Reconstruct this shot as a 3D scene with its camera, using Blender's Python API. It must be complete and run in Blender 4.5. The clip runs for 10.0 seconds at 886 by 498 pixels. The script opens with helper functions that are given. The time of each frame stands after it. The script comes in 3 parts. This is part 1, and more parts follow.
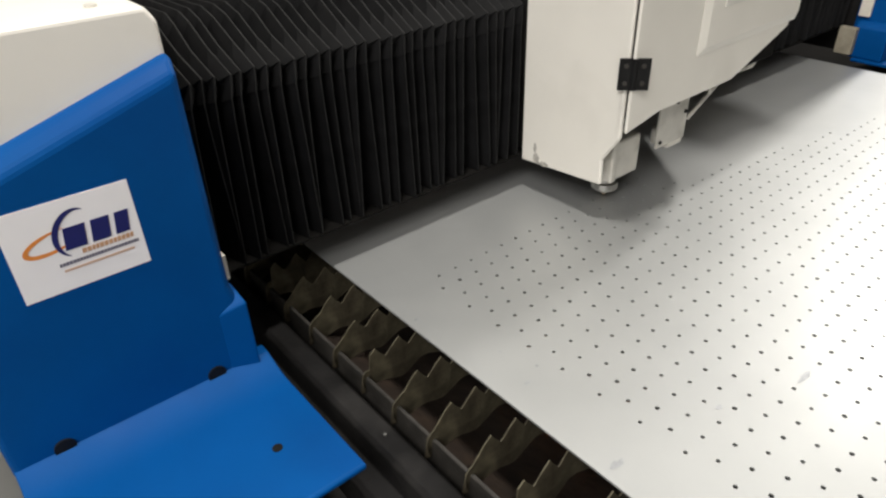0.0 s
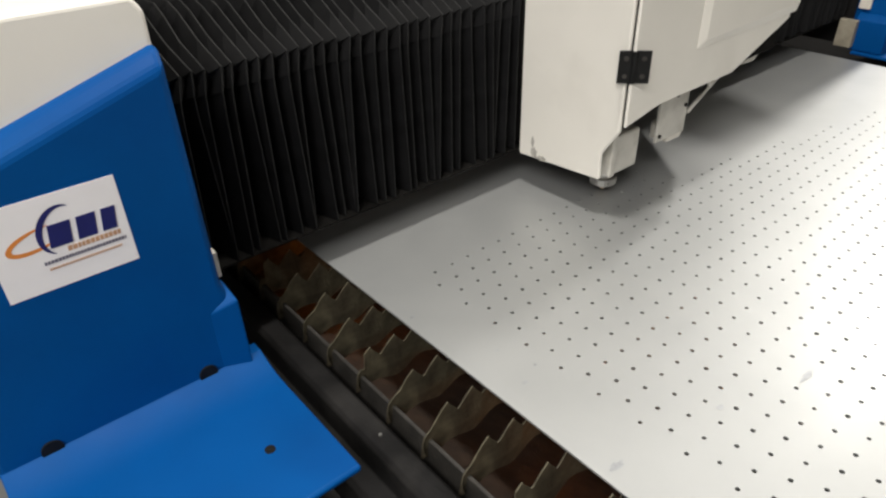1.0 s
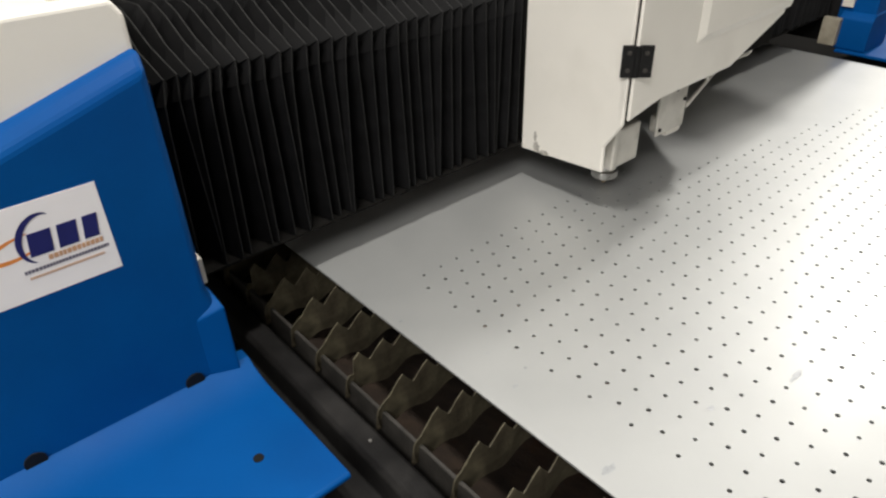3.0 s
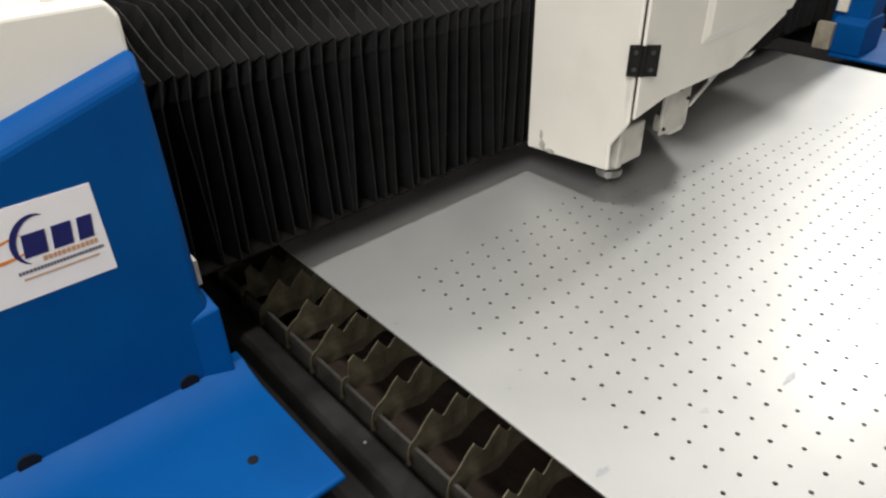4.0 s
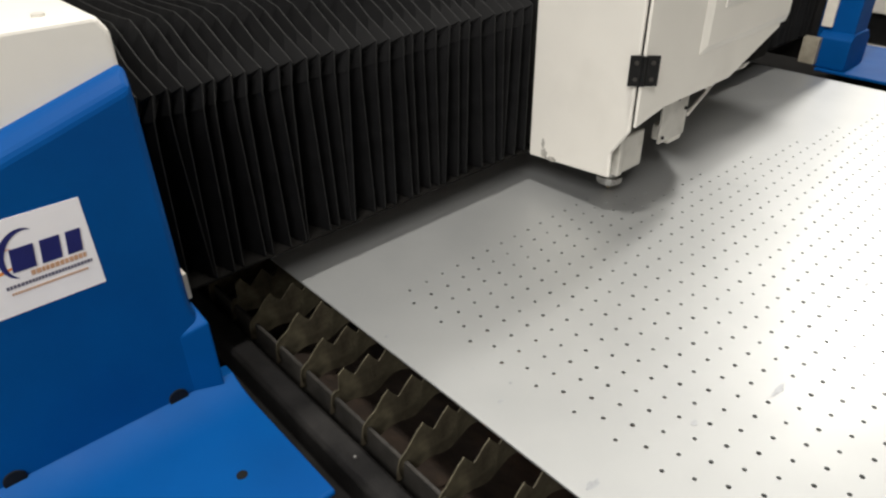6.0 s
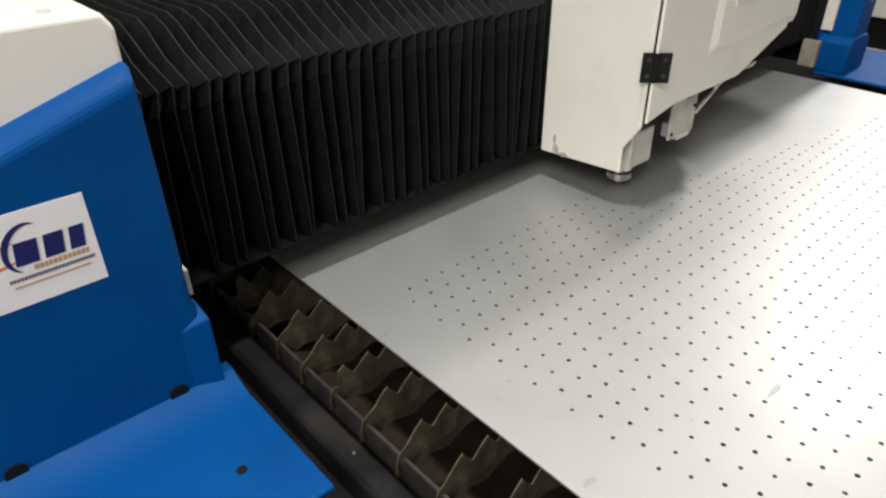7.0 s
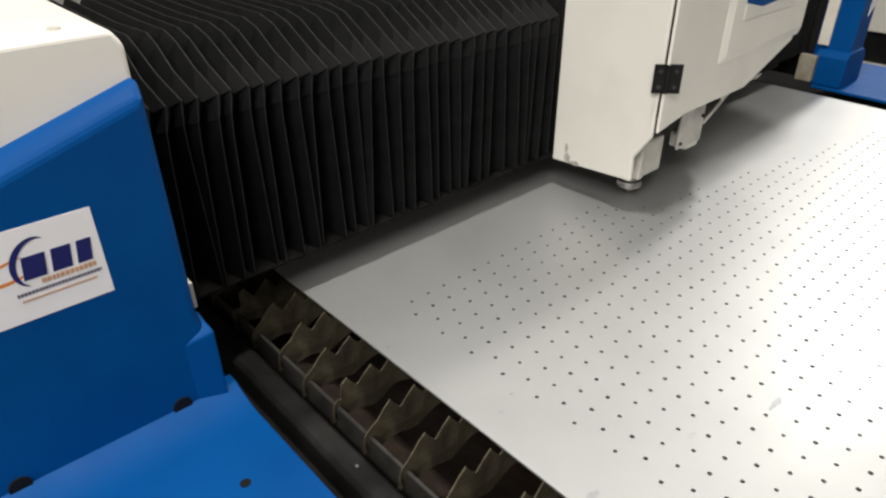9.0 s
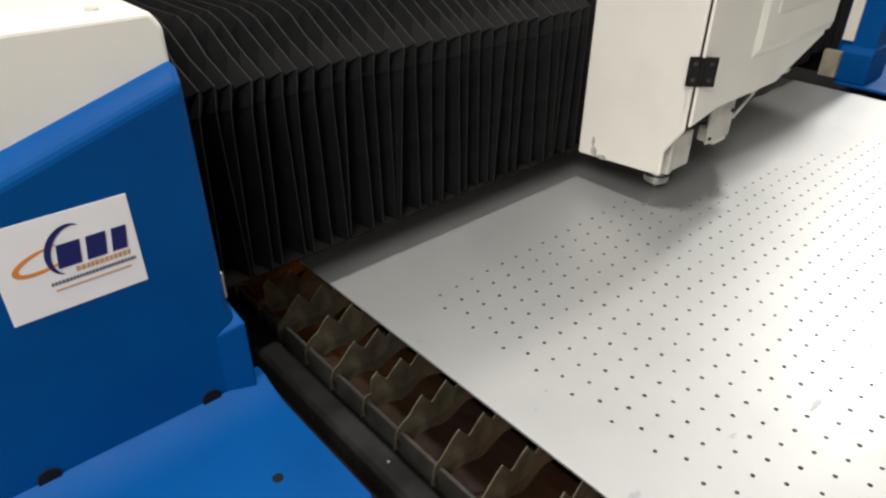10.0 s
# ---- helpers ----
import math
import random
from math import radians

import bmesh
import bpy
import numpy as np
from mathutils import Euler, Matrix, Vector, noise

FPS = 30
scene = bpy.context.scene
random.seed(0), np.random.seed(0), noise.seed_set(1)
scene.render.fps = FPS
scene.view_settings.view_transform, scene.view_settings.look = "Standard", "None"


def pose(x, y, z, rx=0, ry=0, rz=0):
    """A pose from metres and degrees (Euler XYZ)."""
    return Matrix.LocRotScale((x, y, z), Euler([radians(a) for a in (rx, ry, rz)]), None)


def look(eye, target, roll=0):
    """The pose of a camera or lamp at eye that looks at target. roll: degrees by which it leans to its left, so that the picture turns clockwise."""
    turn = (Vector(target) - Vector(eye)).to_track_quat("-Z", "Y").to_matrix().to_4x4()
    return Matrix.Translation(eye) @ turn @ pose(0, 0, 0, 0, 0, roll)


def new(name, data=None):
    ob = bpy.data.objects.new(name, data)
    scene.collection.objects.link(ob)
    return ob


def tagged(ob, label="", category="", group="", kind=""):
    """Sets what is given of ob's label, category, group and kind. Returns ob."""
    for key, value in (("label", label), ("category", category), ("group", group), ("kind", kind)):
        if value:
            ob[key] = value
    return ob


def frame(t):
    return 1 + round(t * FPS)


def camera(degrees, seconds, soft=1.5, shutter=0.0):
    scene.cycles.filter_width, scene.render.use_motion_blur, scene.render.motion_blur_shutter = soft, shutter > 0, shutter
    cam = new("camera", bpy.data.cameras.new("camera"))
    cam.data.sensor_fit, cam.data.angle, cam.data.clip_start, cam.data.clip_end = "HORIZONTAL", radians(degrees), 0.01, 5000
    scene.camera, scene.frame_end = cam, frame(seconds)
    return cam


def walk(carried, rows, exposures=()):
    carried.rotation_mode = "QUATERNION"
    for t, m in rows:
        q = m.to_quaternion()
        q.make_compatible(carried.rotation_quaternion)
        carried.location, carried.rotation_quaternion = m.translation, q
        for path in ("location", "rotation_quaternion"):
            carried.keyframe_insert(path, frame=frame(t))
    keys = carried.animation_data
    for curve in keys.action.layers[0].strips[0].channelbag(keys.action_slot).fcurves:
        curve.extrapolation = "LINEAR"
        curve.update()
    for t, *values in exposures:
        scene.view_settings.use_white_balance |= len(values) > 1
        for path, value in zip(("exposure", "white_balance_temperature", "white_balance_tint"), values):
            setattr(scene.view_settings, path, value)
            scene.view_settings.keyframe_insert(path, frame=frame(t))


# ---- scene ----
cam = camera(67.0, 10.0, soft=2.3)
PATH = [
    (0, (-0.304, -0.573, 0.425), (0.754, 0.747, -0.642), -1.9),
    (0.5, (-0.301, -0.566, 0.423), (0.755, 0.746, -0.655), -1.6),
    (1, (-0.296, -0.563, 0.421), (0.763, 0.741, -0.664), -1.7),
    (1.5, (-0.291, -0.561, 0.42), (0.775, 0.728, -0.676), -2.2),
    (2, (-0.292, -0.558, 0.42), (0.785, 0.72, -0.679), -1.7),
    (2.5, (-0.292, -0.558, 0.421), (0.788, 0.724, -0.67), -1.8),
    (4, (-0.292, -0.559, 0.422), (0.804, 0.716, -0.661), -1.3),
    (4.5, (-0.292, -0.561, 0.423), (0.814, 0.723, -0.64), -1.5),
    (5, (-0.292, -0.561, 0.423), (0.822, 0.72, -0.636), -1.1),
    (5.5, (-0.29, -0.56, 0.424), (0.834, 0.715, -0.631), -1.2),
    (7, (-0.295, -0.564, 0.424), (0.835, 0.709, -0.627), -0.5),
    (7.5, (-0.294, -0.564, 0.426), (0.838, 0.713, -0.616), -1.0),
    (8, (-0.291, -0.564, 0.427), (0.859, 0.702, -0.609), -1.1),
    (8.5, (-0.294, -0.562, 0.427), (0.849, 0.711, -0.61), -0.8),
    (9, (-0.3, -0.563, 0.429), (0.845, 0.718, -0.595), -0.3),
    (9.5, (-0.307, -0.555, 0.426), (0.824, 0.738, -0.598), -0.1),
    (10, (-0.315, -0.535, 0.422), (0.818, 0.742, -0.619), 0.4),
]
walk(cam, [(t, look(eye, target, roll)) for t, eye, target, roll in PATH], exposures=((0, 0.05), (10, 0.05)))

# ---- world and lights ----
world = bpy.data.worlds.new("world")
scene.world = world
world.use_nodes = True
world.node_tree.nodes["Background"].inputs[0].default_value = (0.004, 0.004, 0.004, 1)
world.node_tree.nodes["Background"].inputs[1].default_value = 1.0

CEILING = 2.6
FLOOR = -0.86
# assumed ceiling lamps, out of view: x, y, length along x, width along y, watts, colour
LAMPS = [
    # two small lamps placed from the shadows on the sheet
    (4.1, 0.15, 0.3, 0.25, 126, (1.0, 0.96, 0.9)),
    (-0.1, -0.2, 0.3, 0.12, 42, (1.0, 0.96, 0.9)),
    # wide panels added: broad front fill, and a bright area the sheet reflects
    (-2.3, -1.6, 2.0, 1.6, 125, (1.0, 0.97, 0.93)),
    (3.1, 1.75, 3.8, 2.6, 14, (1.0, 0.97, 0.93)),
]


# ---- materials ----
def material(name, colour, rough=0.5, metal=0.0, var=0.15, scale=20.0, bump=0.0, bump_scale=200.0,
             stain=None, stain_amount=0.0, stain_scale=4.0, coat=0.0, stretch=(1, 1, 1), spec=0.5, rough_var=0.08):
    m = bpy.data.materials.new(name)
    m.use_nodes = True
    nt = m.node_tree
    b = nt.nodes["Principled BSDF"]
    b.inputs["Metallic"].default_value = metal
    b.inputs["Coat Weight"].default_value = coat
    b.inputs["Specular IOR Level"].default_value = spec
    tc = nt.nodes.new("ShaderNodeTexCoord")
    mp = nt.nodes.new("ShaderNodeMapping")
    mp.inputs["Scale"].default_value = stretch
    nt.links.new(tc.outputs["Object"], mp.inputs["Vector"])

    def noise_node(s, detail=5.0):
        n = nt.nodes.new("ShaderNodeTexNoise")
        n.inputs["Scale"].default_value = s
        n.inputs["Detail"].default_value = detail
        nt.links.new(mp.outputs["Vector"], n.inputs["Vector"])
        return n

    n1 = noise_node(scale)
    ramp = nt.nodes.new("ShaderNodeValToRGB")
    lo = [c * (1 - var) for c in colour]
    hi = [min(1, c * (1 + var)) for c in colour]
    ramp.color_ramp.elements[0].position, ramp.color_ramp.elements[1].position = 0.3, 0.7
    ramp.color_ramp.elements[0].color = (*lo, 1)
    ramp.color_ramp.elements[1].color = (*hi, 1)
    nt.links.new(n1.outputs["Fac"], ramp.inputs["Fac"])
    out = ramp.outputs["Color"]
    if stain:
        n2 = noise_node(stain_scale, 7.0)
        r2 = nt.nodes.new("ShaderNodeValToRGB")
        r2.color_ramp.elements[0].position, r2.color_ramp.elements[1].position = 0.5, 0.72
        r2.color_ramp.elements[0].color = (0, 0, 0, 1)
        r2.color_ramp.elements[1].color = (stain_amount,) * 3 + (1,)
        nt.links.new(n2.outputs["Fac"], r2.inputs["Fac"])
        mix = nt.nodes.new("ShaderNodeMixRGB")
        mix.inputs["Color2"].default_value = (*stain, 1)
        nt.links.new(r2.outputs["Color"], mix.inputs["Fac"])
        nt.links.new(out, mix.inputs["Color1"])
        out = mix.outputs["Color"]
    nt.links.new(out, b.inputs["Base Color"])
    n3 = noise_node(scale * 2.3)
    mr = nt.nodes.new("ShaderNodeMapRange")
    mr.inputs["To Min"].default_value = max(0.02, rough - rough_var)
    mr.inputs["To Max"].default_value = min(1, rough + rough_var)
    nt.links.new(n3.outputs["Fac"], mr.inputs["Value"])
    nt.links.new(mr.outputs["Result"], b.inputs["Roughness"])
    if bump:
        n4 = noise_node(bump_scale, 4.0)
        bp = nt.nodes.new("ShaderNodeBump")
        bp.inputs["Strength"].default_value = bump
        bp.inputs["Distance"].default_value = 0.002
        nt.links.new(n4.outputs["Fac"], bp.inputs["Height"])
        nt.links.new(bp.outputs["Normal"], b.inputs["Normal"])
    return m


def glow(name, colour, strength):
    m = bpy.data.materials.new(name)
    m.use_nodes = True
    b = m.node_tree.nodes["Principled BSDF"]
    b.inputs["Base Color"].default_value = (*colour, 1)
    b.inputs["Emission Color"].default_value = (*colour, 1)
    b.inputs["Emission Strength"].default_value = strength
    return m


M_SHEET = material("brushed_sheet_steel", (0.46, 0.469, 0.466), 0.5, 0.66, 0.03, 9, 0.0, 500,
                   (0.39, 0.4, 0.405), 0.35, 7, coat=0.25, rough_var=0.025)
M_SHEET.node_tree.nodes["Principled BSDF"].inputs["Coat Roughness"].default_value = 0.16
M_BLUE = material("blue_paint", (0.0002, 0.067, 0.255), 0.5, 0, 0.06, 14, 0.05, 260, (0.0003, 0.05, 0.22), 0.5, 9, spec=0.1)
M_WHITE = material("cream_white_paint", (0.83, 0.8, 0.735), 0.38, 0, 0.03, 10, 0.04, 300, (0.55, 0.52, 0.46), 0.35, 6)
M_BLACK = material("black_bellows_fabric", (0.0058, 0.0058, 0.0062), 0.65, 0, 0.35, 40, 0.25, 900, (0.012, 0.012, 0.012), 0.6, 14, spec=0.16)
M_FOLD_EDGE = material("grey_fold_edge", (0.0125, 0.0125, 0.0123), 0.7, 0, 0.4, 60, 0.2, 900, spec=0.3)
M_DARK = material("dark_painted_steel", (0.011, 0.0105, 0.0105), 0.6, 0.0, 0.4, 25, 0.3, 300, (0.04, 0.038, 0.036), 0.7, 11, spec=0.15)
# sooty black; also puts shade into the far rails and the door seam
M_PIT_SHADE = material("sooty_and_shade_black", (0.008, 0.0075, 0.007), 0.9, 0, 0.5, 20, 0.3, 200, spec=0.05)
M_SLAT = material("scorched_slat_steel", (0.11, 0.096, 0.062), 0.6, 0.25, 0.5, 55, 0.2, 350, (0.02, 0.013, 0.009), 0.9, 30)
M_GLOW_PLATE = material("brown_glow_plate", (0.03, 0.019, 0.012), 0.8, 0, 0.5, 40, 0.5, 200, (0.03, 0.02, 0.015), 0.8, 25)
M_HOLDER = material("dusty_holder_steel", (0.035, 0.032, 0.028), 0.6, 0.3, 0.4, 40, 0.4, 300, (0.07, 0.065, 0.06), 0.5, 30)
M_HINGE = material("black_hinge_plastic", (0.008, 0.008, 0.008), 0.5, 0, 0.3, 60, 0.1, 400, spec=0.2)
M_STEEL = material("machined_steel", (0.55, 0.54, 0.52), 0.3, 0.9, 0.1, 60, 0.05, 400)
M_RECESS_SHADE = material("recess_shade_white", (0.76, 0.74, 0.69), 0.4, 0, 0.03, 10)
M_STRIP = material("cream_strip_paint", (0.72, 0.68, 0.6), 0.5, 0, 0.1, 30)
M_TANSTEEL = material("tan_primed_steel", (0.3, 0.27, 0.21), 0.5, 0, 0.2, 50, 0.1, 300)
M_GREY = material("greyish_white_casting", (0.62, 0.6, 0.55), 0.45, 0.1, 0.08, 40, 0.1, 300, (0.3, 0.28, 0.24), 0.5, 30)
M_BRASS = material("nozzle_brass", (0.5, 0.38, 0.22), 0.35, 0.8, 0.2, 80)
M_PAPER = material("sticker_vinyl", (0.88, 0.86, 0.87), 0.4, 0, 0.02, 20)
M_NAVY = material("navy_ink", (0.012, 0.015, 0.12), 0.45, 0, 0.1, 40)
M_ORANGE = material("orange_ink", (0.72, 0.25, 0.05), 0.45, 0, 0.1, 40)
M_INK = material("grey_ink", (0.16, 0.15, 0.2), 0.5, 0, 0.1, 40)
M_TAN = material("tan_ink", (0.6, 0.36, 0.22), 0.5, 0, 0.1, 40)
M_FLOOR = material("grey_workshop_floor", (0.22, 0.22, 0.21), 0.5, 0, 0.2, 3, 0.2, 60, (0.1, 0.1, 0.1), 0.6, 1.5)
M_WALL = material("painted_wall", (0.4, 0.39, 0.375), 0.8, 0, 0.06, 2, 0.1, 80)
M_CEIL = material("white_ceiling", (0.65, 0.65, 0.63), 0.9, 0, 0.05, 2)
M_LAMP = glow("lamp_diffuser", (1.0, 0.96, 0.9), 0.8)
M_SPARK = glow("glowing_spark", (1.0, 0.3, 0.04), 110.0)


# ---- building helpers ----
def part(name, bm, mat, parent=None, label="", smooth=False):
    me = bpy.data.meshes.new(name)
    bmesh.ops.recalc_face_normals(bm, faces=bm.faces)
    bm.to_mesh(me)
    bm.free()
    me.materials.append(mat)
    if smooth:
        for p in me.polygons:
            p.use_smooth = True
    ob = new(name, me)
    if parent is not None:
        ob.parent = parent
    if label:
        ob["label"] = label
    return ob


def soften(ob, width, segments=2):
    mod = ob.modifiers.new("bevel", "BEVEL")
    mod.width, mod.segments, mod.limit_method, mod.angle_limit = width, segments, "ANGLE", radians(30)
    return ob


def box(x0, x1, y0, y1, z0, z1, bm=None):
    bm = bm or bmesh.new()
    m = Matrix.Translation(((x0 + x1) / 2, (y0 + y1) / 2, (z0 + z1) / 2)) @ Matrix.Diagonal((x1 - x0, y1 - y0, z1 - z0, 1))
    bmesh.ops.create_cube(bm, size=1, matrix=m)
    return bm


def prism(outline, axis, a, b, bm=None):
    """A solid between the planes axis = a and axis = b, with that outline in the other two axes (in x, y, z order)."""
    bm = bm or bmesh.new()

    def put(p, v):
        c = list(p)
        c.insert("xyz".index(axis), v)
        return bm.verts.new(c)

    r0, r1 = [put(p, a) for p in outline], [put(p, b) for p in outline]
    bm.faces.new(r0)
    bm.faces.new(r1[::-1])
    for i in range(len(outline)):
        j = (i + 1) % len(outline)
        bm.faces.new((r0[i], r0[j], r1[j], r1[i]))
    return bm


def loft(rings, bm=None):
    bm = bm or bmesh.new()
    rows = [[bm.verts.new(p) for p in r] for r in rings]
    bm.faces.new(rows[0])
    bm.faces.new(rows[-1][::-1])
    for r0, r1 in zip(rows, rows[1:]):
        for i in range(len(r0)):
            j = (i + 1) % len(r0)
            bm.faces.new((r0[i], r0[j], r1[j], r1[i]))
    return bm


def rod(p, q, r, n=12, bm=None, r2=None):
    bm = bm or bmesh.new()
    p, q = Vector(p), Vector(q)
    m = Matrix.Translation((p + q) / 2) @ (q - p).to_track_quat("Z", "Y").to_matrix().to_4x4()
    bmesh.ops.create_cone(bm, cap_ends=True, segments=n, radius1=r, radius2=r if r2 is None else r2, depth=(q - p).length, matrix=m)
    return bm


def thing(name, label, category, x=0, y=0, z=0, group="", kind=""):
    ob = new(name)
    ob.location = (x, y, z)
    return tagged(ob, label, category, group, kind)


# ---- the room ----
X0, X1, Y0, Y1 = -3.6, 5.2, -4.2, 4.6
tagged(part("floor", box(X0, X1, Y0, Y1, FLOOR - 0.1, FLOOR), M_FLOOR), "grey concrete workshop floor", "floor", kind="structure")
tagged(part("ceiling", box(X0 - 0.2, X1 + 0.2, Y0 - 0.2, Y1 + 0.2, CEILING, CEILING + 0.1), M_CEIL), "plain white workshop ceiling", "ceiling", kind="structure")
for wall, dims in (("wall_west", (X0 - 0.2, X0, Y0, Y1)), ("wall_east", (X1, X1 + 0.2, Y0, Y1)),
                   ("wall_south", (X0 - 0.2, X1 + 0.2, Y0 - 0.2, Y0)), ("wall_north", (X0 - 0.2, X1 + 0.2, Y1, Y1 + 0.2))):
    tagged(part(wall, box(*dims, FLOOR - 0.1, CEILING), M_WALL), "plain painted workshop wall", "wall", kind="structure")

for lx, ly, w, d, watts, colour in LAMPS:
    fixture = thing("assumed_ceiling_light", "assumed ceiling light with a flat white diffuser, out of view", "ceiling light", lx, ly, CEILING, "ceiling lights")
    part("housing", box(-w / 2 - 0.03, w / 2 + 0.03, -d / 2 - 0.03, d / 2 + 0.03, -0.05, -0.002), M_WHITE, fixture)
    part("diffuser", box(-w / 2, w / 2, -d / 2, d / 2, -0.058, -0.0505), M_LAMP, fixture)
    lamp = bpy.data.lights.new("lamp", "AREA")
    lamp.shape, lamp.size, lamp.size_y, lamp.energy, lamp.color = "RECTANGLE", w, d, watts, colour
    new("lamp", lamp).matrix_world = pose(lx, ly, CEILING - 0.065)


# ---- the cutting bed ----
BED0, BED1 = -1.25, 1.35
bed = thing("cutting_bed", "black steel laser cutting bed with toothed support slats", "machine bed", 0, 0, FLOOR)


def bed_part(name, bm, mat, label=""):
    bmesh.ops.translate(bm, verts=bm.verts, vec=(0, 0, -FLOOR))
    return part(name, bm, mat, bed, label)


soften(bed_part("side_rail", prism([(-0.0665, -0.3), (-0.0665, -0.052), (-0.071, -0.047), (-0.089, -0.047), (-0.094, -0.052),
       (-0.096, -0.078), (-0.113, -0.08), (-0.118, -0.086), (-0.118, -0.3)], "y", BED0, BED1), M_DARK, "black flanged side rail with dust"), 0.0015)
soften(bed_part("slat_holder", box(-0.0585, -0.0545, BED0 + 0.01, BED1 - 0.01, -0.2, -0.034), M_HOLDER), 0.0008, 1)
soften(bed_part("slat_holder", box(1.2, 1.204, BED0 + 0.01, BED1 - 0.01, -0.2, -0.036), M_HOLDER), 0.0008, 1)
# far rail and track coloured blacker than the near ones, shade in the colour
soften(bed_part("side_rail", box(1.206, 1.27, BED0, BED1, -0.3, -0.045), M_PIT_SHADE), 0.003)
bed_part("track_housing", box(1.272, 1.56, BED0, BED1, -0.5, -0.045), M_PIT_SHADE)
bed_part("track_housing", box(-0.36, -0.1195, BED0, BED1, -0.5, -0.12), M_DARK)
bed_part("skirt", box(-0.118, -0.1, BED0, BED1, FLOOR, -0.302), M_DARK)
bed_part("skirt", box(1.25, 1.27, BED0, BED1, FLOOR, -0.302), M_DARK)
bed_part("end_plate", box(-0.118, 1.27, BED0 - 0.02, BED0 - 0.002, FLOOR, -0.05), M_DARK)
bed_part("end_plate", box(-0.118, 1.27, BED1 + 0.002, BED1 + 0.02, FLOOR, -0.05), M_DARK)
# invented plate below the slats, there to show the sparks' orange light
bed_part("glow_plate", prism([(-0.053, -0.078), (0.14, -0.2), (0.14, -0.206), (-0.053, -0.084)], "y", BED0, BED1), M_GLOW_PLATE, "brown sloping plate added below the slats to catch spark glow")
# unseen slag tray that blocks the resting sparks' light, with an added opening under the cutting line
for x0, x1, y0, y1 in ((-0.06, 0.2, BED0, BED1), (0.8, 1.2, BED0, BED1), (0.2, 0.8, BED0, -0.3), (0.2, 0.8, 0.1, BED1)):
    bed_part("slag_tray", box(x0, x1, y0, y1, -0.27, -0.26), M_PIT_SHADE)


for by in [k * 0.45 - 1.1 for k in range(6)]:
    bed_part("rail_bolt", rod((-0.0805, by, -0.048), (-0.0805, by, -0.0455), 0.0015, 8), M_STEEL)


def slat_mesh(shift):
    """A saw-toothed band with a rounded end that hooks over the holder and a wavy lower edge."""
    top = [(-0.061, -0.05), (-0.0635, -0.042), (-0.064, -0.034), (-0.0625, -0.028), (-0.059, -0.0245), (-0.0545, -0.022 + shift * 0.3)]
    x = -0.034 + shift
    while x < 1.17:
        if x - 0.016 > -0.05:
            top.append((x - 0.016, -0.0165 if x > -0.02 else -0.018))
        top += [(x - 0.007, -0.0075), (x, -0.0024), (x + 0.004, -0.009), (x + 0.0105, -0.0175)]
        x += 0.029
    top += [(1.19, -0.022), (1.198, -0.03)]

    def low(x):
        if x < -0.056:
            return -0.056
        return -0.054 + 0.004 * math.cos((x + 0.03 - shift) / 0.029 * math.pi)

    bm = bmesh.new()
    n = len(top)
    sides = []
    for side in (-0.0007, 0.0007):
        rows = []
        for f in (0.0, 0.3, 0.65, 1.0):
            rows.append([bm.verts.new((x, side + 0.0016 * f * math.sin(x * 70) + 0.003 * f, z + (low(x) - z) * f)) for x, z in top])
        for a, b in zip(rows, rows[1:]):
            for i in range(n - 1):
                bm.faces.new((a[i], a[i + 1], b[i + 1], b[i]))
        sides.append(rows)
    for k in (0, 3):
        a, b = sides[0][k], sides[1][k]
        for i in range(n - 1):
            bm.faces.new((a[i], a[i + 1], b[i + 1], b[i]))
    for i in (0, n - 1):
        for k in (0, 1, 2):
            bm.faces.new((sides[0][k][i], sides[1][k][i], sides[1][k + 1][i], sides[0][k + 1][i]))
    me = bpy.data.meshes.new("slat")
    bmesh.ops.recalc_face_normals(bm, faces=bm.faces)
    bm.to_mesh(me)
    bm.free()
    me.materials.append(M_SLAT)
    return me


SLATS = [slat_mesh(0.0), slat_mesh(-0.0125), slat_mesh(0.002)]
rnd = random.Random(11)
for k in range(-22, 24):
    s = new("slat", SLATS[1 if k % 4 == 3 else (2 if k % 3 == 1 else 0)])
    s.parent = bed
    s.matrix_basis = pose(rnd.uniform(-0.0015, 0.0015), -0.087 + 0.0513 * k + rnd.uniform(-0.0015, 0.0015), -FLOOR - rnd.uniform(0, 0.001),
                          rnd.uniform(-3, 2), 0, rnd.uniform(-0.12, 0.12))


# ---- the perforated sheet ----
PX, PY = 0.02405, 0.0429
SHX1, SHY0, SHY1, SHT = 1.147, -1.22, 1.2, 0.002


